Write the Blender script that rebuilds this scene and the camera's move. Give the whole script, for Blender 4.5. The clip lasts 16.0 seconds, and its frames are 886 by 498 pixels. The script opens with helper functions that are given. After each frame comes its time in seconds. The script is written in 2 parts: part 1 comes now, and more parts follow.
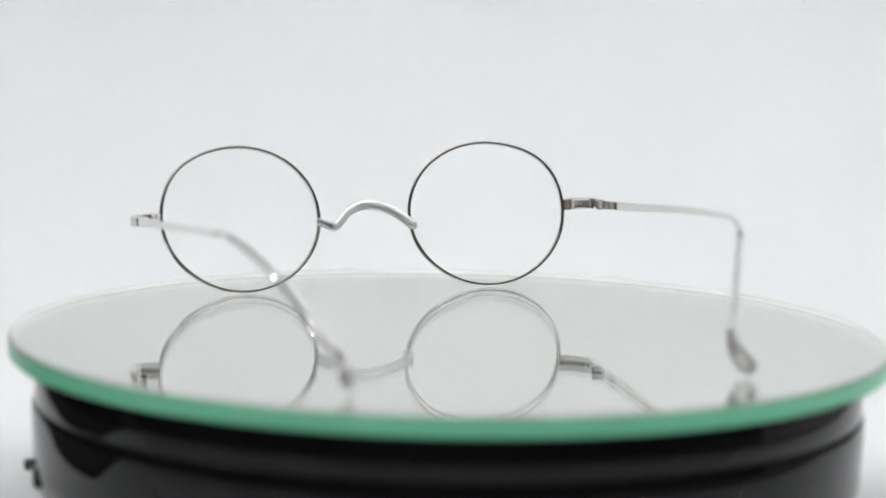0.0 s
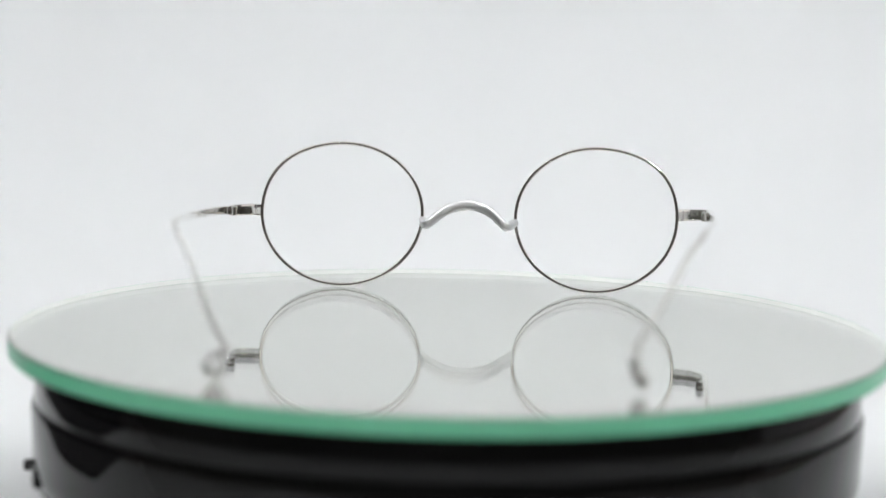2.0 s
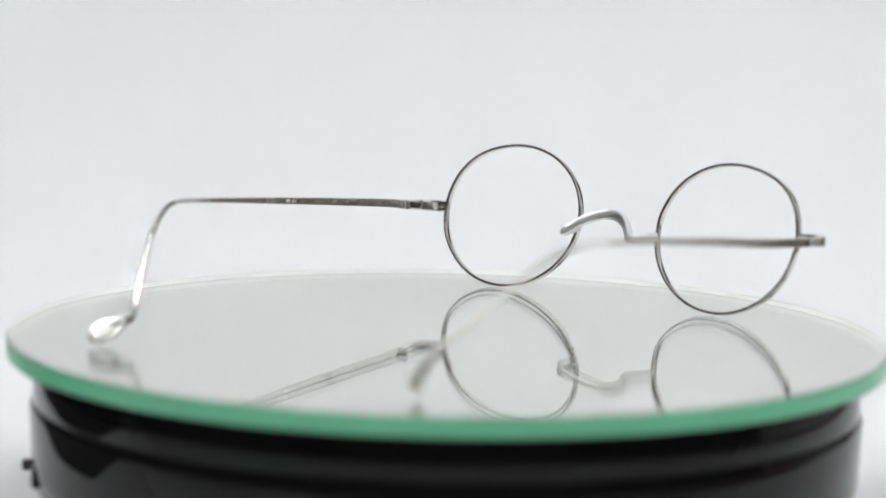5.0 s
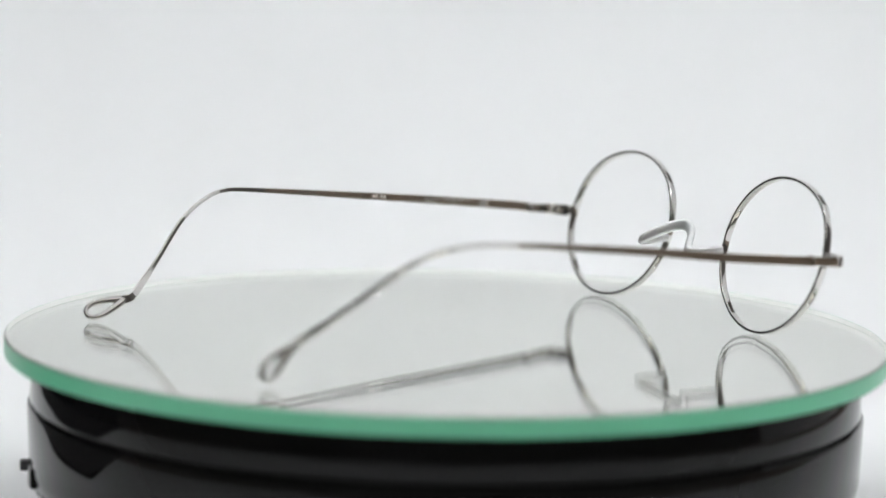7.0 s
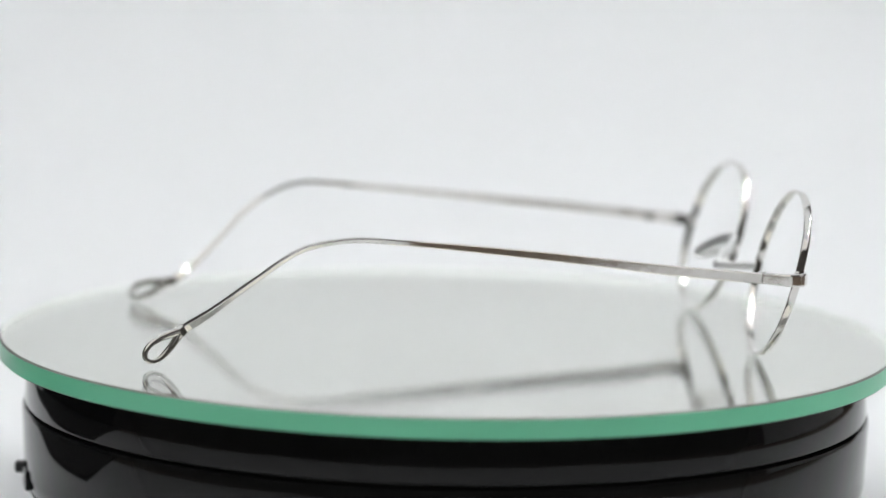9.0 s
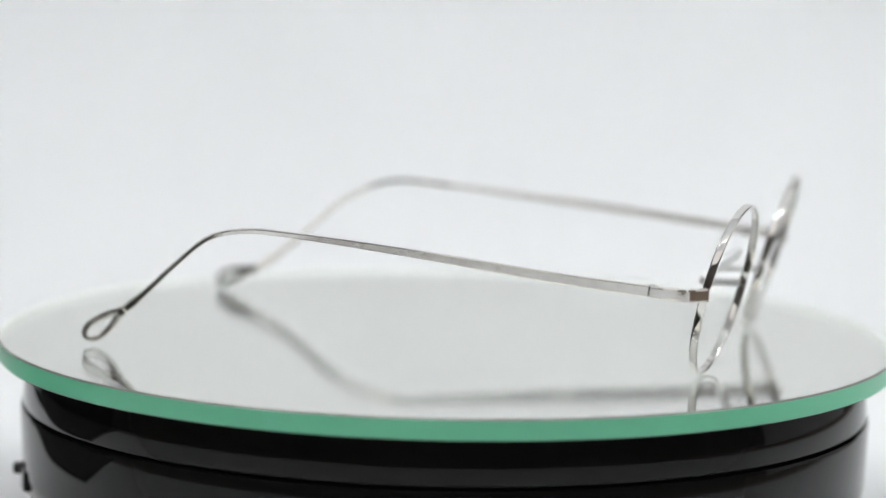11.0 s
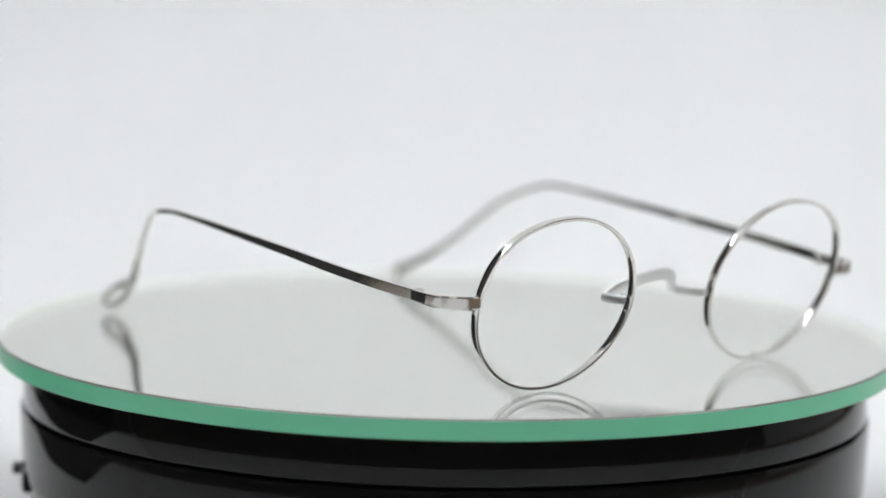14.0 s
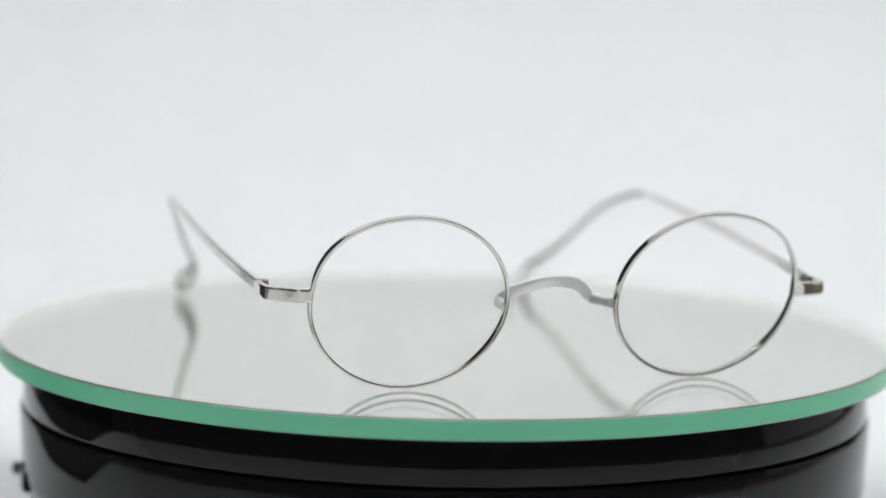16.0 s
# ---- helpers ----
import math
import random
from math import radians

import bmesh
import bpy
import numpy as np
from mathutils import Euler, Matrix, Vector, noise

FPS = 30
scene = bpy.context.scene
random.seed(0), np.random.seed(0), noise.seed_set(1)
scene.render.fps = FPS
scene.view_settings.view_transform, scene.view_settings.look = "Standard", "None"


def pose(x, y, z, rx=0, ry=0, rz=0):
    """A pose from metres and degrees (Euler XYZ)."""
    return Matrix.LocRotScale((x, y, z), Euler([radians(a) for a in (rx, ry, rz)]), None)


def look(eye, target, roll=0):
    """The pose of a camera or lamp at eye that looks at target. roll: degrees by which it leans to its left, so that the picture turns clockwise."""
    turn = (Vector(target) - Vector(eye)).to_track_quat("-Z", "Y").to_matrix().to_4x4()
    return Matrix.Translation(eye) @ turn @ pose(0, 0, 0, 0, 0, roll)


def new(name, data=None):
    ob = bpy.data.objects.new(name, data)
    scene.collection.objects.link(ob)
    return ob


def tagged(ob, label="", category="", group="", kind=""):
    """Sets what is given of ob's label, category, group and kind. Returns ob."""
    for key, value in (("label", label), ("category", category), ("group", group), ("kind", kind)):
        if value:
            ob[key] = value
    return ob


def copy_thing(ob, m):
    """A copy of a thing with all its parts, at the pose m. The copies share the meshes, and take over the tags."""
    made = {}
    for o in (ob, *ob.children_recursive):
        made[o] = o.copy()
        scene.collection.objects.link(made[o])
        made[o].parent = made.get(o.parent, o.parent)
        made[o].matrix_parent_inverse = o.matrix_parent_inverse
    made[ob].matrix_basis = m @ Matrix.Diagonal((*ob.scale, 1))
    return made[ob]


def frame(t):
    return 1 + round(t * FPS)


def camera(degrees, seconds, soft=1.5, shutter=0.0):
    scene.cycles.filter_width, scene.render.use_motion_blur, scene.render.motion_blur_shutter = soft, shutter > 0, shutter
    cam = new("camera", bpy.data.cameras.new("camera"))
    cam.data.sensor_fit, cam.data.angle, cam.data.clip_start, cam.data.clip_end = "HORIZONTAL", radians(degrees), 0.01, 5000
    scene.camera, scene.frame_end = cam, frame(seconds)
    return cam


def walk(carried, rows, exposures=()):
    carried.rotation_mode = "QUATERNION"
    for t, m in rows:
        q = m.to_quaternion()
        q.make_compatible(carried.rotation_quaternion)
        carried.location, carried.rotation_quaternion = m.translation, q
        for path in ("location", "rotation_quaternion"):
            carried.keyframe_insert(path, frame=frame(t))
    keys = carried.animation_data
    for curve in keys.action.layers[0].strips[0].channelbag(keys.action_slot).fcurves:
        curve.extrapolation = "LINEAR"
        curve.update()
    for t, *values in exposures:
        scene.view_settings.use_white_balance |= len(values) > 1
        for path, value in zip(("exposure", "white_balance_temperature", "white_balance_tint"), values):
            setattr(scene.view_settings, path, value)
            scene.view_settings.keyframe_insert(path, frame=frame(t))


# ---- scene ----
# A wire spectacle frame turns on a round mirror, on a black turntable, inside a white light tent.
# z = 0 is the mirror's top, x = y = 0 the turntable's axis. The lens stands on the -y side.

# ---------------------------------------------------------------- camera
CLIP = 16.0
cam = camera(17.72, CLIP, 1.5)


def eye_row(t, back, up, pitch, yaw):
    e = Vector((0, -back, up))
    return t, look(e, e + Vector((math.sin(yaw) * math.cos(pitch), math.cos(yaw) * math.cos(pitch), -math.sin(pitch))), 1.204)


walk(cam, [
    eye_row(0.0, 0.6578, 0.1102, 0.1369, -0.0030),
    eye_row(2.0, 0.6578, 0.1103, 0.1370, -0.0028),
    eye_row(4.0, 0.6580, 0.1104, 0.1371, -0.0025),
    eye_row(7.0, 0.6558, 0.1098, 0.1369, -0.0020),
    eye_row(9.0, 0.6487, 0.1083, 0.1364, -0.0020),
    eye_row(11.0, 0.6468, 0.1080, 0.1362, -0.0018),
    eye_row(13.0, 0.6462, 0.1079, 0.1361, -0.0018),
    eye_row(16.0, 0.6462, 0.1079, 0.1361, -0.0017),
])

# ---------------------------------------------------------------- world, lamps, exposure
world = bpy.data.worlds.new("world")
world.use_nodes = True
world.node_tree.nodes["Background"].inputs["Color"].default_value = (0.5, 0.55, 0.6, 1)
world.node_tree.nodes["Background"].inputs["Strength"].default_value = 0.02
scene.world = world
scene.view_settings.exposure = -0.38


def area_lamp(name, at, target, w, h, watts, colour=(1, 1, 1)):
    d = bpy.data.lights.new(name, "AREA")
    d.shape, d.size, d.size_y, d.energy, d.color = "RECTANGLE", w, h, watts, colour
    ob = new(name, d)
    ob.matrix_world = look(at, target)
    return ob


# the tent is lit by three bars of bare light-emitting diodes under its top, built further down; the room by an unseen
# wide fill lamp, added to brighten what the metal and the glass edge face
LED_GLOW = 985.0
area_lamp("room_fill", (0.1, -1.3, 1.66), (0.1, -1.3, 0), 2.8, 1.8, 18.0, (1.0, 0.98, 0.95))

# ---------------------------------------------------------------- materials


def material(name, colour, rough=0.5, metal=0.0, **more):
    """A principled material with grain and stains: noise at two scales on colour, roughness and relief."""
    m = bpy.data.materials.new(name)
    m.use_nodes = True
    nt = m.node_tree
    b = nt.nodes["Principled BSDF"]
    b.inputs["Base Color"].default_value = (*colour, 1)
    b.inputs["Roughness"].default_value = rough
    b.inputs["Metallic"].default_value = metal
    for key, v in more.get("sockets", {}).items():
        b.inputs[key].default_value = v
    co = nt.nodes.new("ShaderNodeTexCoord")

    def grain(scale, detail=4.0, stretch=(1, 1, 1)):
        mp = nt.nodes.new("ShaderNodeMapping")
        mp.inputs["Scale"].default_value = stretch
        n = nt.nodes.new("ShaderNodeTexNoise")
        n.inputs["Scale"].default_value = scale
        n.inputs["Detail"].default_value = detail
        nt.links.new(co.outputs["Object"], mp.inputs["Vector"])
        nt.links.new(mp.outputs["Vector"], n.inputs["Vector"])
        return n.outputs["Fac"]

    spread = more.get("spread", 0.0)
    if spread:
        r = nt.nodes.new("ShaderNodeMapRange")
        r.inputs["To Min"].default_value, r.inputs["To Max"].default_value = 1 - spread, 1 + spread
        nt.links.new(grain(more.get("stain", 8.0)), r.inputs["Value"])
        mul = nt.nodes.new("ShaderNodeVectorMath")
        mul.operation = "SCALE"
        mul.inputs[0].default_value = colour
        nt.links.new(r.outputs["Result"], mul.inputs["Scale"])
        nt.links.new(mul.outputs["Vector"], b.inputs["Base Color"])
    wear = more.get("wear", 0.0)
    if wear:
        r = nt.nodes.new("ShaderNodeMapRange")
        r.inputs["To Min"].default_value, r.inputs["To Max"].default_value = max(rough - wear, 0), rough + wear
        nt.links.new(grain(more.get("wear_scale", 60.0), 5.0, more.get("stretch", (1, 1, 1))), r.inputs["Value"])
        nt.links.new(r.outputs["Result"], b.inputs["Roughness"])
    relief = more.get("relief", 0.0)
    if relief:
        bp = nt.nodes.new("ShaderNodeBump")
        bp.inputs["Strength"].default_value = relief
        bp.inputs["Distance"].default_value = more.get("depth", 0.0001)
        nt.links.new(grain(more.get("relief_scale", 900.0), 3.0, more.get("stretch", (1, 1, 1))), bp.inputs["Height"])
        nt.links.new(bp.outputs["Normal"], b.inputs["Normal"])
    return m


METAL = material("polished nickel silver", (0.75, 0.735, 0.71), 0.055, 1.0, spread=0.05, stain=300, wear=0.035, wear_scale=700, relief=0.2, relief_scale=420, depth=0.00006)
SATIN = material("satin nickel silver", (0.76, 0.765, 0.77), 0.40, 1.0, spread=0.05, stain=300, wear=0.06, wear_scale=900, relief=0.08, relief_scale=1500, depth=0.00002)
ENGRAVED = material("engraved mark", (0.75, 0.72, 0.68), 0.6, 1.0)
GLASS = material("clear mirror glass", (1.0, 1.0, 0.965), 0.0, 0.0, sockets={"Transmission Weight": 1.0, "IOR": 1.42})
SILVER = material("silvered back", (0.985, 1.0, 0.985), 0.005, 1.0)
EDGE = material("ground green glass edge", (0.15, 0.56, 0.34), 0.30, 0.0, spread=0.02, stain=30, wear=0.03, wear_scale=200, relief=0.1, relief_scale=800)
# pale colour stands in for light passing through the clear far edge
EDGE_LIGHT = material("pale light in the glass edge", (0.86, 0.88, 0.86), 0.6, 0.0, spread=0.03, stain=60)
BEVEL = material("bevelled glass rim", (0.19, 0.20, 0.18), 0.4, 0.0, spread=0.06, stain=60, wear=0.05, wear_scale=300)
BLACK = material("glossy black plastic", (0.008, 0.008, 0.008), 0.04, 0.0, sockets={"Specular IOR Level": 0.20}, spread=0.2, stain=25, wear=0.025, wear_scale=80, relief=0.02, relief_scale=300)
DARK = material("dark seam", (0.004, 0.004, 0.004), 0.6, 0.0)
PAINT = material("dark backing paint", (0.012, 0.013, 0.012), 0.6, 0.0, spread=0.1, stain=40)
RUBBER = material("black rubber", (0.015, 0.015, 0.016), 0.5, 0.0, spread=0.2, stain=200, relief=0.2, relief_scale=2000)
PAPER = material("white backdrop paper", (0.80, 0.812, 0.825), 0.85, 0.0, spread=0.012, stain=3.0, relief=0.05, relief_scale=500)
CLOTH = material("black cloth", (0.012, 0.012, 0.013), 0.9, 0.0, spread=0.2, stain=6.0, relief=0.2, relief_scale=900)
FABRIC = material("white tent fabric", (0.80, 0.81, 0.82), 0.9, 0.0, spread=0.03, stain=4.0, relief=0.2, relief_scale=900)
LED = material("white diode glow", (0.9, 0.9, 0.9), 0.4, 0.0, sockets={"Emission Color": (0.978, 0.99, 0.992, 1), "Emission Strength": LED_GLOW})
ALLOY = material("brushed aluminium", (0.75, 0.76, 0.77), 0.35, 1.0, spread=0.05, stain=40, wear=0.08, wear_scale=200)
ROOM = material("dark greyish room wall", (0.19, 0.178, 0.166), 0.7, 0.0, spread=0.25, stain=2.0, relief=0.1, relief_scale=60)
WOOD = material("brown table wood", (0.17, 0.12, 0.08), 0.5, 0.0, spread=0.3, stain=12.0, wear=0.1, stretch=(1, 8, 1), relief=0.15, relief_scale=80)

# ---------------------------------------------------------------- mesh helpers


def part(name, bm, mat, parent=None, label="", smooth=True, crease=38):
    me = bpy.data.meshes.new(name)
    bmesh.ops.recalc_face_normals(bm, faces=bm.faces)
    bm.to_mesh(me)
    bm.free()
    me.materials.append(mat)
    if smooth:
        me.polygons.foreach_set("use_smooth", [True] * len(me.polygons))
        me.set_sharp_from_angle(angle=radians(crease))
    ob = new(name, me)
    ob.parent = parent
    return tagged(ob, label)


def profile(w, h, soft=0.3):
    """A rectangle of half sizes w and h with rounded corners, as 12 pairs. soft: the corners' part of the smaller half size."""
    c = soft * min(w, h)
    out = []
    for sx, sy, a0 in ((1, 1, 0), (-1, 1, 90), (-1, -1, 180), (1, -1, 270)):
        for k in (0, 45, 90):
            a = radians(a0 + k)
            out.append((sx * (w - c) + c * math.cos(a), sy * (h - c) + c * math.sin(a)))
    return out


def crowned(w, h, power=2.6, n=20):
    """A closed outline of half sizes w and h with domed sides, as n pairs."""
    out = []
    for k in range(n):
        a = 2 * math.pi * (k + 0.5) / n
        c, d = math.cos(a), math.sin(a)
        out.append((math.copysign(w * abs(c) ** (2 / power), c), math.copysign(h * abs(d) ** (2 / power), d)))
    return out


def spline(points, steps=8, closed=False):
    """A smooth curve through points of any dimension (Catmull-Rom)."""
    p = [np.array(q, float) for q in points]
    n = len(p)
    out = []
    for i in range(n if closed else n - 1):
        a = p[(i - 1) % n] if closed or i else 2 * p[0] - p[1]
        b, c = p[i], p[(i + 1) % n]
        d = p[(i + 2) % n] if closed or i + 2 < n else 2 * p[-1] - p[-2]
        for k in range(steps):
            t = k / steps
            out.append(0.5 * (2 * b + (c - a) * t + (2 * a - 5 * b + 4 * c - d) * t * t + (3 * b - a - 3 * c + d) * t ** 3))
    if not closed:
        out.append(p[-1])
    return out


def sweep(bm, rows, side, closed=False, soft=0.3, dome=0.0):
    """A band along rows of (x, y, z, half width along side, half height across it). side: a vector, or one per row. dome: the power of a domed outline."""
    m, n = len(rows), 20 if dome else 12
    rings = []
    for i, r in enumerate(rows):
        at = Vector(r[:3])
        nxt = rows[(i + 1) % m] if closed or i + 1 < m else r
        prv = rows[i - 1] if closed or i else r
        ahead = (Vector(nxt[:3]) - Vector(prv[:3])).normalized()
        s = Vector(side[i] if isinstance(side, list) else side)
        s = (s - ahead * s.dot(ahead)).normalized()
        u = ahead.cross(s)
        rings.append([bm.verts.new(at + s * a + u * b) for a, b in (crowned(r[3], r[4], dome) if dome else profile(r[3], r[4], soft))])
    for i in range(m if closed else m - 1):
        a, b = rings[i], rings[(i + 1) % m]
        for k in range(n):
            bm.faces.new((a[k], a[(k + 1) % n], b[(k + 1) % n], b[k]))
    if not closed:
        bm.faces.new(rings[0])
        bm.faces.new(rings[-1])
    return bm


def lathe(points, n=192):
    """A body turned about z from (radius, height) pairs; a radius of 0 closes it."""
    bm = bmesh.new()
    rings = []
    for r, z in points:
        if r < 1e-9:
            rings.append([bm.verts.new((0, 0, z))])
        else:
            rings.append([bm.verts.new((r * math.cos(2 * math.pi * k / n), r * math.sin(2 * math.pi * k / n), z)) for k in range(n)])
    for a, b in zip(rings, rings[1:]):
        for k in range(n):
            j = (k + 1) % n
            if len(a) == 1:
                bm.faces.new((a[0], b[k], b[j]))
            elif len(b) == 1:
                bm.faces.new((a[k], a[j], b[0]))
            else:
                bm.faces.new((a[k], a[j], b[j], b[k]))
    return bm


def box(bm, lo, hi, bevel=0.0, turn=None):
    made = bmesh.ops.create_cube(bm, size=1.0)["verts"]
    lo, hi = Vector(lo), Vector(hi)
    m = Matrix.Translation((lo + hi) / 2) @ (turn or Matrix()) @ Matrix.Diagonal((*(hi - lo), 1))
    bmesh.ops.transform(bm, matrix=m, verts=made)
    if bevel:
        edges = {e for v in made for e in v.link_edges}
        bmesh.ops.bevel(bm, geom=list(edges), offset=bevel, segments=3, affect="EDGES", profile=0.6)
    return bm


def drum(bm, a, b, r, n=20, bevel=0.2):
    """A short cylinder from a to b with rounded rims."""
    a, b = Vector(a), Vector(b)
    ax = (b - a).normalized()
    s = ax.orthogonal().normalized()
    u = ax.cross(s)
    e = r * bevel
    rings = []
    for at, rr in ((a, r - e), (a + ax * e, r), (b - ax * e, r), (b, r - e)):
        rings.append([bm.verts.new(at + (s * math.cos(2 * math.pi * k / n) + u * math.sin(2 * math.pi * k / n)) * rr) for k in range(n)])
    for p, q in zip(rings, rings[1:]):
        for k in range(n):
            bm.faces.new((p[k], p[(k + 1) % n], q[(k + 1) % n], q[k]))
    bm.faces.new(rings[0])
    bm.faces.new(rings[-1])
    return bm


# ---------------------------------------------------------------- setting: light tent, table, room
FLOOR = -0.046


def sheet(name, rows, thick, mat, label, category, n_x=2, x0=-0.55, x1=0.55):
    """A sheet bent in y and z along rows, from x0 to x1, with thickness."""
    bm = bmesh.new()
    grid = [[bm.verts.new((x0 + (x1 - x0) * k / (n_x - 1), y, z)) for k in range(n_x)] for y, z in rows]
    for a, b in zip(grid, grid[1:]):
        for k in range(n_x - 1):
            bm.faces.new((a[k], a[k + 1], b[k + 1], b[k]))
    bmesh.ops.recalc_face_normals(bm, faces=bm.faces)
    bmesh.ops.solidify(bm, geom=list(bm.faces), thickness=thick)
    return tagged(part(name, bm, mat), label, category, kind="structure")


def setting():
    bend = [(0.26 + 0.20 * math.sin(a), FLOOR + 0.20 - 0.20 * math.cos(a)) for a in np.linspace(0, math.pi / 2, 28)]
    sheet("backdrop", [(-0.52, FLOOR)] + bend + [(0.46, 0.76)], 0.002, PAPER, "seamless white paper backdrop curving up from the table", "backdrop", x0=-0.42, x1=0.34)
    bm = box(bmesh.new(), (0.556, -0.05, FLOOR), (0.564, 0.40, 0.76))
    tagged(part("wall_east", bm, FABRIC, smooth=False), "white fabric side of the light tent", "wall", kind="structure")
    # unseen black panel, added so that metal and plastic reflect dark on the left
    bm = box(bmesh.new(), (-0.606, 0.0, FLOOR), (-0.600, 0.62, 0.76))
    tagged(part("dark_panel_west", bm, CLOTH, smooth=False), "unseen black panel added at the tent's open side for dark reflections", "wall", kind="structure")
    bm = box(bmesh.new(), (-0.61, -0.52, 0.762), (0.565, 0.60, 0.77))
    tagged(part("ceiling", bm, FABRIC, smooth=False), "white fabric top of the light tent", "ceiling", kind="structure")
    bm = box(bmesh.new(), (-0.8, -0.75, FLOOR - 0.04), (0.8, 0.7, FLOOR - 0.004), 0.003)
    tagged(part("tabletop", bm, WOOD), "brown wooden tabletop under the tent", "table", kind="structure")
    z0, z1 = -0.80, 1.7
    for name, lo, hi in (("floor", (-1.8, -2.4, z0 - 0.05), (1.8, 1.2, z0)), ("room_ceiling", (-1.8, -2.4, z1), (1.8, 1.2, z1 + 0.05)),
                         ("wall_south", (-1.8, -2.5, z0), (1.8, -2.4, z1)), ("wall_north", (-1.8, 1.2, z0), (1.8, 1.3, z1)),
                         ("room_wall_west", (-1.9, -2.5, z0), (-1.8, 1.3, z1)), ("room_wall_east", (1.8, -2.5, z0), (1.9, 1.3, z1))):
        tagged(part(name, box(bmesh.new(), lo, hi), ROOM, smooth=False), "plain dark greyish surface of the room", "wall", kind="structure")


def led_bar():
    """A bar of diodes on two brackets under the tent's top, tipped towards the backdrop."""
    top = new("led_bar")
    tagged(top, "aluminium light bar with bright white diodes under the tent", "lamp", "light bars of the tent")
    tip = Matrix.Rotation(radians(50), 4, "X")
    bm = box(bmesh.new(), (-0.44, -0.010, 0.0), (0.44, 0.010, 0.006), 0.001)
    bm.transform(tip)
    bar = part("bar", bm, ALLOY, top)
    for k in range(13):
        bm = drum(bmesh.new(), (-0.42 + 0.07 * k, 0, 0.0002), (-0.42 + 0.07 * k, 0, -0.0012), 0.005, 12)
        bm.transform(tip)
        part("diode", bm, LED, bar)
    for x in (-0.38, 0.38):
        part("bracket", box(bmesh.new(), (x - 0.008, -0.010, 0.002), (x + 0.008, -0.004, 0.032), 0.0005), ALLOY, top)
    return top


def dark_reflection_cloth():
    """An unseen black cloth over the paper's edge beside the turntable, added for the dark patch reflected in drum and
    temple, with soft wrinkles and a rounded hem.
    """
    bm = bmesh.new()
    nx, ny = 26, 30
    x0, x1, y0, y1 = -0.595, -0.165, -0.03, 0.42
    grid = []
    for j in range(ny):
        row = []
        for i in range(nx):
            u, v = i / (nx - 1), j / (ny - 1)
            wave = 0.5 + 0.5 * noise.noise(Vector((u * 5, v * 6, 3.1)))
            ragged = 0.012 * noise.noise(Vector((v * 4, u * 4, 8.0)))
            row.append(bm.verts.new((x0 + (x1 - 0.2 * v - x0) * u + ragged * u, y0 + (y1 - y0) * v + ragged * (1 - v), FLOOR + 0.0052 + 0.007 * wave * min(1, 6 * min(u, 1 - u, v, 1 - v)))))
        grid.append(row)
    for a, b in zip(grid, grid[1:]):
        for i in range(nx - 1):
            bm.faces.new((a[i], a[i + 1], b[i + 1], b[i]))
    bmesh.ops.recalc_face_normals(bm, faces=bm.faces)
    bmesh.ops.solidify(bm, geom=list(bm.faces), thickness=0.005)
    low = min(v.co.z for v in bm.verts)
    for v in bm.verts:
        v.co.z += FLOOR + 0.0002 - low
    return tagged(part("cloth", bm, CLOTH), "unseen wrinkled black cloth added on the paper for a dark reflection", "cloth")


# ---------------------------------------------------------------- turntable and mirror
R_PLATE, T_PLATE = 0.1024, 0.0044


def turntable():
    top = new("turntable")
    tagged(top, "round glossy black plastic motorised turntable on white paper", "turntable")
    top.matrix_world = pose(0, 0, FLOOR)
    k = -FLOOR
    body = part("body", lathe([(0, 0.004), (0.086, 0.004), (0.0885, 0.0048), (0.0945, 0.0105), (0.0962, 0.0125), (0.0968, 0.016), (0.0972, k - 0.0164), (0.0970, k - 0.0157),
                               (0.0962, k - 0.0154), (0.0945, k - 0.0154), (0, k - 0.0154)]), BLACK, top)
    part("seam", lathe([(0.0946, k - 0.0154), (0.0953, k - 0.0154), (0.0953, k - 0.0150), (0.0946, k - 0.0150)]), DARK, top, "matt black groove")
    part("platter", lathe([(0, k - 0.0150), (0.0962, k - 0.0150), (0.0966, k - 0.0148), (0.0967, k - 0.0144), (0.0959, k - 0.0056), (0.0957, k - 0.0053), (0.0953, k - 0.0051), (0, k - 0.0051)]), BLACK, top)
    part("pad", lathe([(0, k - 0.0051), (0.092, k - 0.0051), (0.092, k - 0.0047), (0, k - 0.0047)]), RUBBER, top, "black rubber pad")
    part("lower_seam", lathe([(0.0952, 0.0112), (0.0959, 0.0116), (0.0958, 0.0122), (0.0950, 0.0120)]), DARK, top, "matt black groove")
    for a in (45, 135, 225, 315):
        part("foot", drum(bmesh.new(), (0.07 * math.cos(radians(a)), 0.07 * math.sin(radians(a)), 0), (0.07 * math.cos(radians(a)), 0.07 * math.sin(radians(a)), 0.0045), 0.008), RUBBER, top, "black rubber foot")
    # rocker switch on the side
    bm = box(bmesh.new(), (0.0955, -0.0034, k - 0.0335), (0.0974, 0.0030, k - 0.0292), 0.0005)
    bm.transform(Matrix.Rotation(radians(195), 4, "Z"))
    plate = part("switch_plate", bm, BLACK, top)
    bm = box(bmesh.new(), (0.0960, -0.0018, k - 0.0318), (0.0988, 0.0018, k - 0.0294), 0.0008)
    bm.transform(Matrix.Rotation(radians(189), 4, "Z"))
    part("switch_knob", bm, RUBBER, plate, "matt black switch knob")
    return top


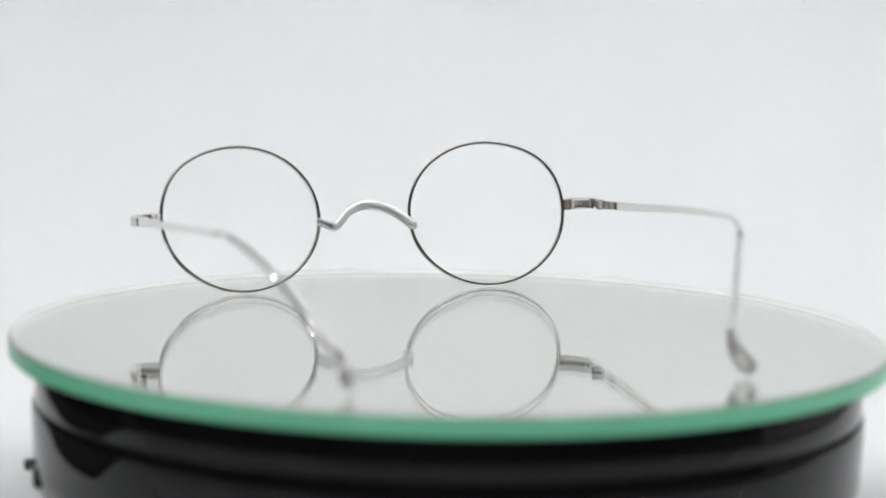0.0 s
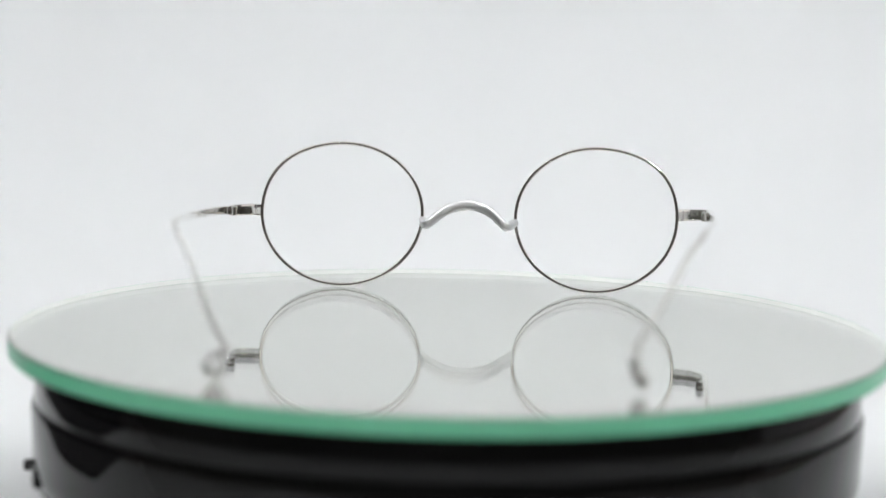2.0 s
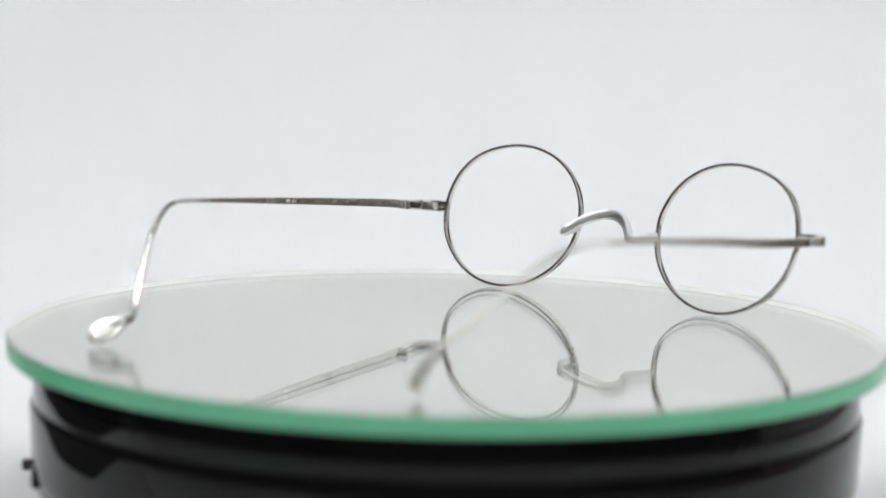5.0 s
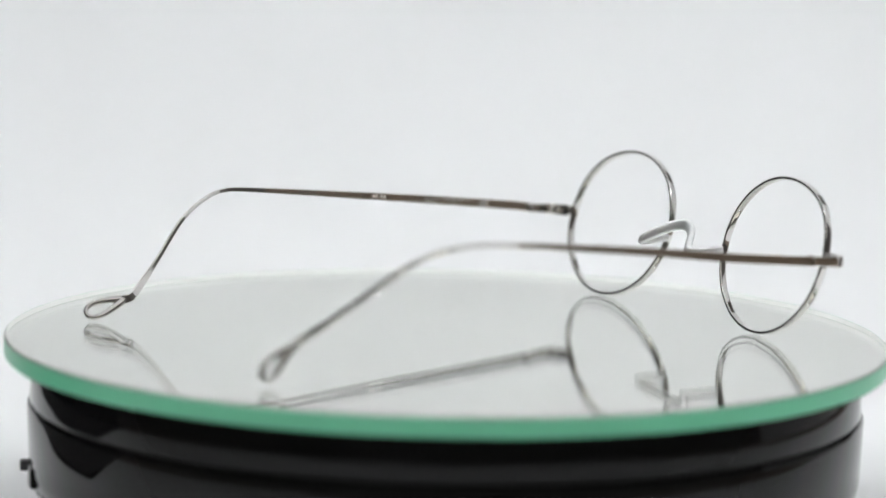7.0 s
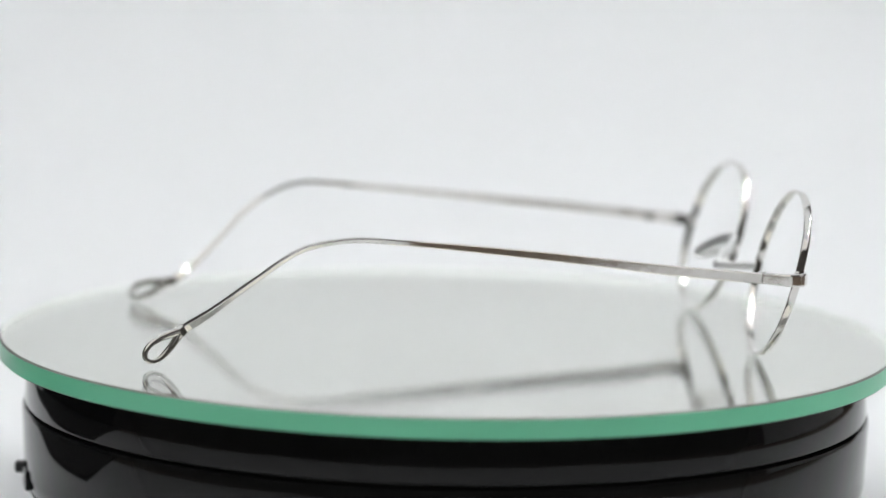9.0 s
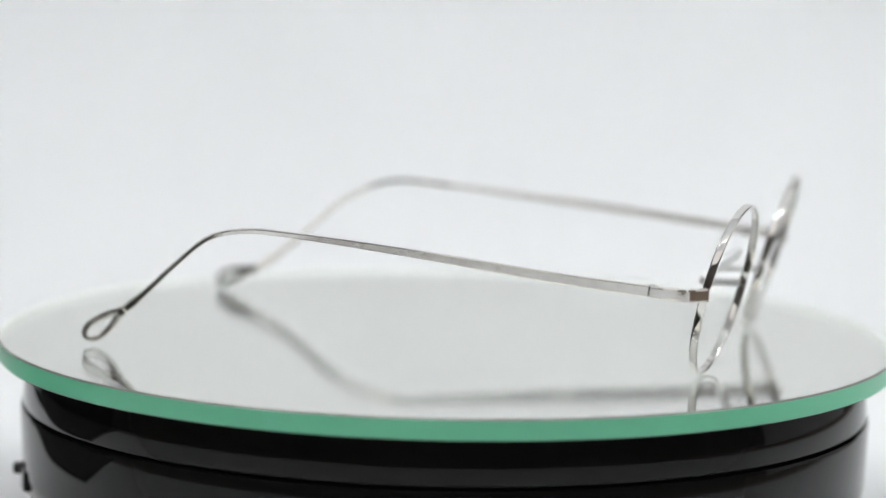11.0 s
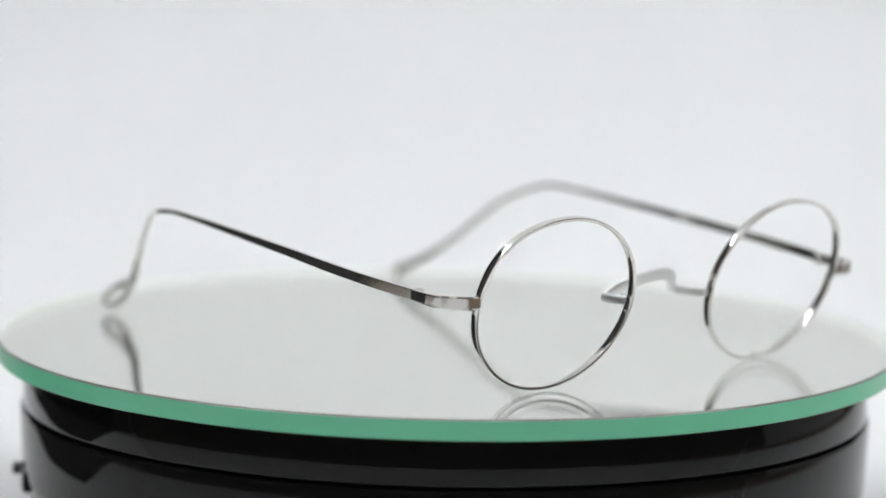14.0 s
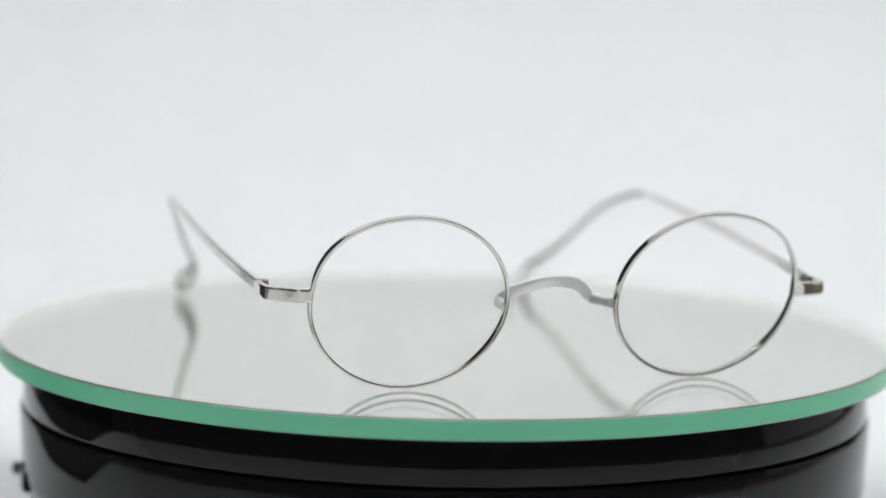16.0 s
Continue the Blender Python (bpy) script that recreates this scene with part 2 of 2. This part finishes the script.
def mirror():
    top = new("mirror_plate")
    tagged(top, "round clear glass mirror with ground green edge on the turntable", "mirror")
    r, t, c = R_PLATE, T_PLATE, 0.0004
    part("glass", lathe([(0, 0), (r - c, 0)], 256), GLASS, top, "clear glass face").visible_shadow = False
    part("bevel", lathe([(r - c, 0), (r, -c)], 256), BEVEL, top, "narrow grey bevel")
    part("edge", lathe([(r, -c), (r, -t + 0.00025), (r - 0.00025, -t)], 256), EDGE, top, "green ground edge")
    # added ring behind the green band, painted pale like light coming through
    part("edge_light_ring", lathe([(r - 0.0004, -c - 0.0001), (r - 0.0004, -t + 0.0001)], 256), EDGE_LIGHT, top, "added pale ring imitating light through the far edge")
    part("silvering", lathe([(0, -t + 0.0001), (r - 0.0003, -t + 0.0001), (r - 0.0003, -t), (0, -t)], 256), SILVER, top, "silvered back")
    part("backing", lathe([(0, -t - 0.00005), (r - 0.0006, -t - 0.00005), (r - 0.0006, -t - 0.00028), (0, -t - 0.00028)], 256), PAINT, top, "dark backing paint")
    return top


# ---------------------------------------------------------------- spectacles
X0, YL, ZC, CX = -0.0007, 0.0696, 0.01835, 0.03275
RIM_A, RIM_B, WRAP = 0.0207, 0.0185, 0.0495
TILT = {-1: 0.285, 1: 0.240}
LENS = {"L": -1, "R": 1}
END = {"L": (-0.0619, 0.0667, 0.0188), "R": (0.0612, 0.0667, 0.0211)}
# temple: y, z, half width across, half height, from the hinge to the loop's neck; x runs from x0 to x1 to x2
TEMPLE = {
    "R": dict(x=(0.0611, 0.0587, 0.0444), rows=[(0.0588, 0.0217), (0.0387, 0.0235), (0.0170, 0.0259), (-0.0046, 0.0279), (-0.0189, 0.0289), (-0.0270, 0.0292), (-0.0343, 0.0281),
                                               (-0.0399, 0.0257), (-0.0479, 0.0194), (-0.0560, 0.0126), (-0.0613, 0.0086)], tip=(0.0463, -0.0702, 0.0019)),
    "L": dict(x=(-0.0617, -0.0602, -0.0432), rows=[(0.0588, 0.0196), (0.0532, 0.0204), (0.0360, 0.0221), (0.0192, 0.0237), (0.0028, 0.0252), (-0.0132, 0.0267), (-0.0242, 0.0276),
                                                  (-0.0297, 0.0276), (-0.0350, 0.0263), (-0.0431, 0.0219), (-0.0518, 0.0133), (-0.0578, 0.0080), (-0.0613, 0.0056)], tip=(-0.0453, -0.0718, 0.0018)),
}


def rim_frame(s):
    u = Vector((math.cos(WRAP), -s * math.sin(WRAP), 0))
    v = Vector((0, math.sin(TILT[s]), math.cos(TILT[s])))
    return Vector((X0 + s * CX, YL, ZC + (0.0003 if s > 0 else 0))), u, v, u.cross(v).normalized()


def rim_point(s, a, out=0.0):
    c, u, v, n = rim_frame(s)
    x, z = s * math.cos(a), math.sin(a)
    # the eye shape is fuller at its upper outer shoulder
    full = 1 + (0.055 if s > 0 else 0.040) * math.exp(-((math.atan2(z, x) - 0.72) / 0.48) ** 2) - 0.012 * math.exp(-((math.atan2(z, x) + 0.8) / 0.5) ** 2)
    return c + (u * (RIM_A + out) * math.cos(a) + v * (RIM_B + out) * math.sin(a)) * full


def spectacles():
    top = new("spectacles")
    tagged(top, "round silver wire spectacle frame without lenses standing open on the mirror", "spectacles")
    for side, s in LENS.items():
        c, u, v, n = rim_frame(s)
        rows = [(*rim_point(s, 2 * math.pi * k / 128), 0.00086, 0.00042) for k in range(128)]
        rim = part("rim", sweep(bmesh.new(), rows, tuple(n), True, dome=4.5), METAL, top, crease=70)
        # end piece: from the rim out, round the corner and back to the hinge
        a0 = 0.11 if side == "R" else 0.03
        j = rim_point(s, a0 if s > 0 else math.pi - a0, 0.0002)
        ex, ey, ez = END[side]
        path = [(*j, 0.0010, 0.0015), (j.x + (ex - j.x) * 0.35, j.y + 0.0003, j.z + (ez - j.z) * 0.35, 0.00095, 0.0015), (ex - s * 0.0018, ey + 0.0012, ez, 0.0009, 0.00145), (ex - s * 0.0003, ey - 0.0002, ez + 0.0001, 0.00085, 0.0014),
                (ex + s * 0.0001, ey - 0.0028, ez + 0.0003, 0.0008, 0.0013), (TEMPLE[side]["x"][0], 0.0592, TEMPLE[side]["rows"][0][1], 0.0007, 0.0011)]
        rows = [tuple(r) for r in spline(path, 6)]
        sides = []
        for i, r in enumerate(rows):
            q, p = rows[min(i + 1, len(rows) - 1)], rows[max(i - 1, 0)]
            ahead = Vector(q[:3]) - Vector(p[:3])
            sides.append(tuple(Vector((0, 0, 1)).cross(ahead).normalized()))
        end = part("end_piece", sweep(bmesh.new(), rows, sides, False, 0.55), METAL, top, crease=20)
        hx, hz = TEMPLE[side]["x"][0], TEMPLE[side]["rows"][0][1]
        part("hinge_barrel", drum(bmesh.new(), (hx - s * 0.0012, 0.0594, hz - 0.0012), (hx - s * 0.0012, 0.0594, hz + 0.0012), 0.00105), METAL, end)
        part("hinge_screw", drum(bmesh.new(), (hx - s * 0.0012, 0.0594, hz + 0.0011), (hx - s * 0.0012, 0.0594, hz + 0.0013), 0.0006), METAL, end, "small steel hinge screw")
        part("rim_screw", drum(bmesh.new(), (j.x + s * 0.0012, j.y - 0.0003, j.z - 0.0014), (j.x + s * 0.0012, j.y - 0.0003, j.z + 0.0013), 0.0005), METAL, end, "small steel rim screw")
        temple(side, s, top)
    bridge(top)
    return top


def temple(side, s, top):
    t = TEMPLE[side]
    xa, xb, xc = t["x"]
    ys = [r[0] for r in t["rows"]]
    rows = []
    for y, z in t["rows"]:
        bend = -0.030
        x = xb + (xa - xb) * (y - bend) / (ys[0] - bend) if y > bend else xb + (xc - xb) * ((y - bend) / (ys[-1] - bend)) ** 1.25
        if y > bend:
            x += s * 0.0016 * math.sin(math.pi * (y - bend) / (ys[0] - bend))
        k = (ys[0] - y) / (ys[0] - ys[-1])
        w = np.interp(k, (0, 0.35, 0.62, 0.75, 0.88, 1.0), (0.00052, 0.00050, 0.00052, 0.00060, 0.00062, 0.00068))
        h = np.interp(k, (0, 0.25, 0.5, 0.68, 0.78, 0.92, 1.0), (0.00115, 0.00102, 0.00076, 0.00053, 0.00048, 0.00052, 0.00095))
        rows.append((x, y, z, w, h))
    neck, tip = Vector(rows[-1][:3]), Vector(t["tip"])
    rows.append((*neck.lerp(tip, 0.20), 0.00068, 0.00110))
    rows = [tuple(r) for r in spline(rows, 6)]
    sides = []
    for r in rows:
        k = (ys[0] - r[1]) / (ys[0] - ys[-1])
        sides.append((1, 0, -np.interp(k, (0.62, 0.82), (0.0, 0.35 if s > 0 else -0.28))))
    arm = part("temple", sweep(bmesh.new(), rows, sides, False, 0.4), METAL, top, crease=20)
    # drop-shaped open loop at the ear end
    ax = tip - neck
    length = ax.length
    ax.normalize()
    flat = Vector((0.95, 0.25, 0.1) if s > 0 else (-0.70, 0.45, -0.50))
    flat = (flat - ax * flat.dot(ax)).normalized()
    wide = ax.cross(flat)
    loop = []
    n = 44
    for k in range(n):
        a = 2 * math.pi * k / n
        along = length * (0.59 - 0.41 * math.cos(a))
        across = 0.00225 * math.sin(a) * (0.72 - 0.42 * math.cos(a))
        heavy = 0.5 + 0.5 * math.cos(a)
        p = neck + ax * along + wide * across
        if s > 0:
            p.x -= 0.0012 * math.sin(math.pi * min(along / length, 1.0))
        loop.append((*p, 0.00075 + 0.0001 * heavy, 0.00058 + 0.00036 * heavy))
    part("ear_loop", sweep(bmesh.new(), loop, tuple(flat), True, dome=2.4), METAL, arm, crease=70)
    if side == "L":
        # worn stamp on the inner face, too small to read
        for y0, y1, hh in ((0.0115, 0.0145, 0.0004), (0.0151, 0.0160, 0.0004), (0.0163, 0.0168, 0.0004), (0.0365, 0.0369, 0.0006)):
            ym = (y0 + y1) / 2
            x = xb + (xa - xb) * (ym + 0.030) / (ys[0] + 0.030) + 0.00047 - 0.0016 * math.sin(math.pi * (ym + 0.030) / (ys[0] + 0.030))
            z = np.interp(ym, ys[::-1], [r[1] for r in t["rows"]][::-1])
            part("stamp", box(bmesh.new(), (x - 0.0001, y0, z - hh), (x + 0.00004, y1, z + hh)), ENGRAVED, arm, "worn engraved stamp", False)


def bridge(top):
    half = [(0.01185, 0.0000, 0.0173, 0.0010, 0.0010), (0.0114, -0.0030, 0.0172, 0.00100, 0.00095), (0.0109, -0.0065, 0.0171, 0.00105, 0.00095), (0.0101, -0.0084, 0.0173, 0.0011, 0.00095),
            (0.0086, -0.0074, 0.0185, 0.0012, 0.0009), (0.0066, -0.0054, 0.0201, 0.00128, 0.00085), (0.0034, -0.0034, 0.02145, 0.00135, 0.0008), (0.0, -0.0026, 0.02195, 0.00138, 0.0008)]
    pts = [(X0 - x, YL + y, z, w, h) for x, y, z, w, h in half] + [(X0 + x, YL + y, z, w, h) for x, y, z, w, h in half[-2::-1]]
    rows = [tuple(r) for r in spline(pts, 6)]
    part("bridge", sweep(bmesh.new(), rows, (0, 0.32, 0.94), False, dome=3.0), SATIN, top, "arched satin nosepiece bridge")


setting()
# out of view; stands in for an unknown dark thing that is only reflected
dark_reflection_cloth()
bar_thing = led_bar()
bar_thing.matrix_world = pose(-0.04, -0.24, 0.73)
copy_thing(bar_thing, pose(-0.46, 0.0, 0.73, 0, 0, -90))
copy_thing(bar_thing, pose(0.50, -0.06, 0.73, 0, 0, 90))
table = turntable()
plate = mirror()
frame_thing = spectacles()

# lens opening and autofocus
aim = new("focus_mark")
cam.data.dof.use_dof = True
cam.data.dof.focus_object = aim
cam.data.dof.aperture_fstop = 8.0


def motions():
    turning = [(k * 0.5, pose(0, 0, 0, 0, 0, -11.1944 * (k * 0.5 - 1.6233))) for k in range(33)]
    walk(frame_thing, turning)
    walk(plate, turning)
    walk(aim, [(t, pose(0, y, 0.02)) for t, y in ((0, 0.072), (2, 0.070), (4, 0.066), (6.4, 0.056), (7, 0.024), (8, -0.028), (9, -0.050), (11.5, -0.064), (12.5, -0.070), (14, -0.075), (16, -0.077))])


motions()
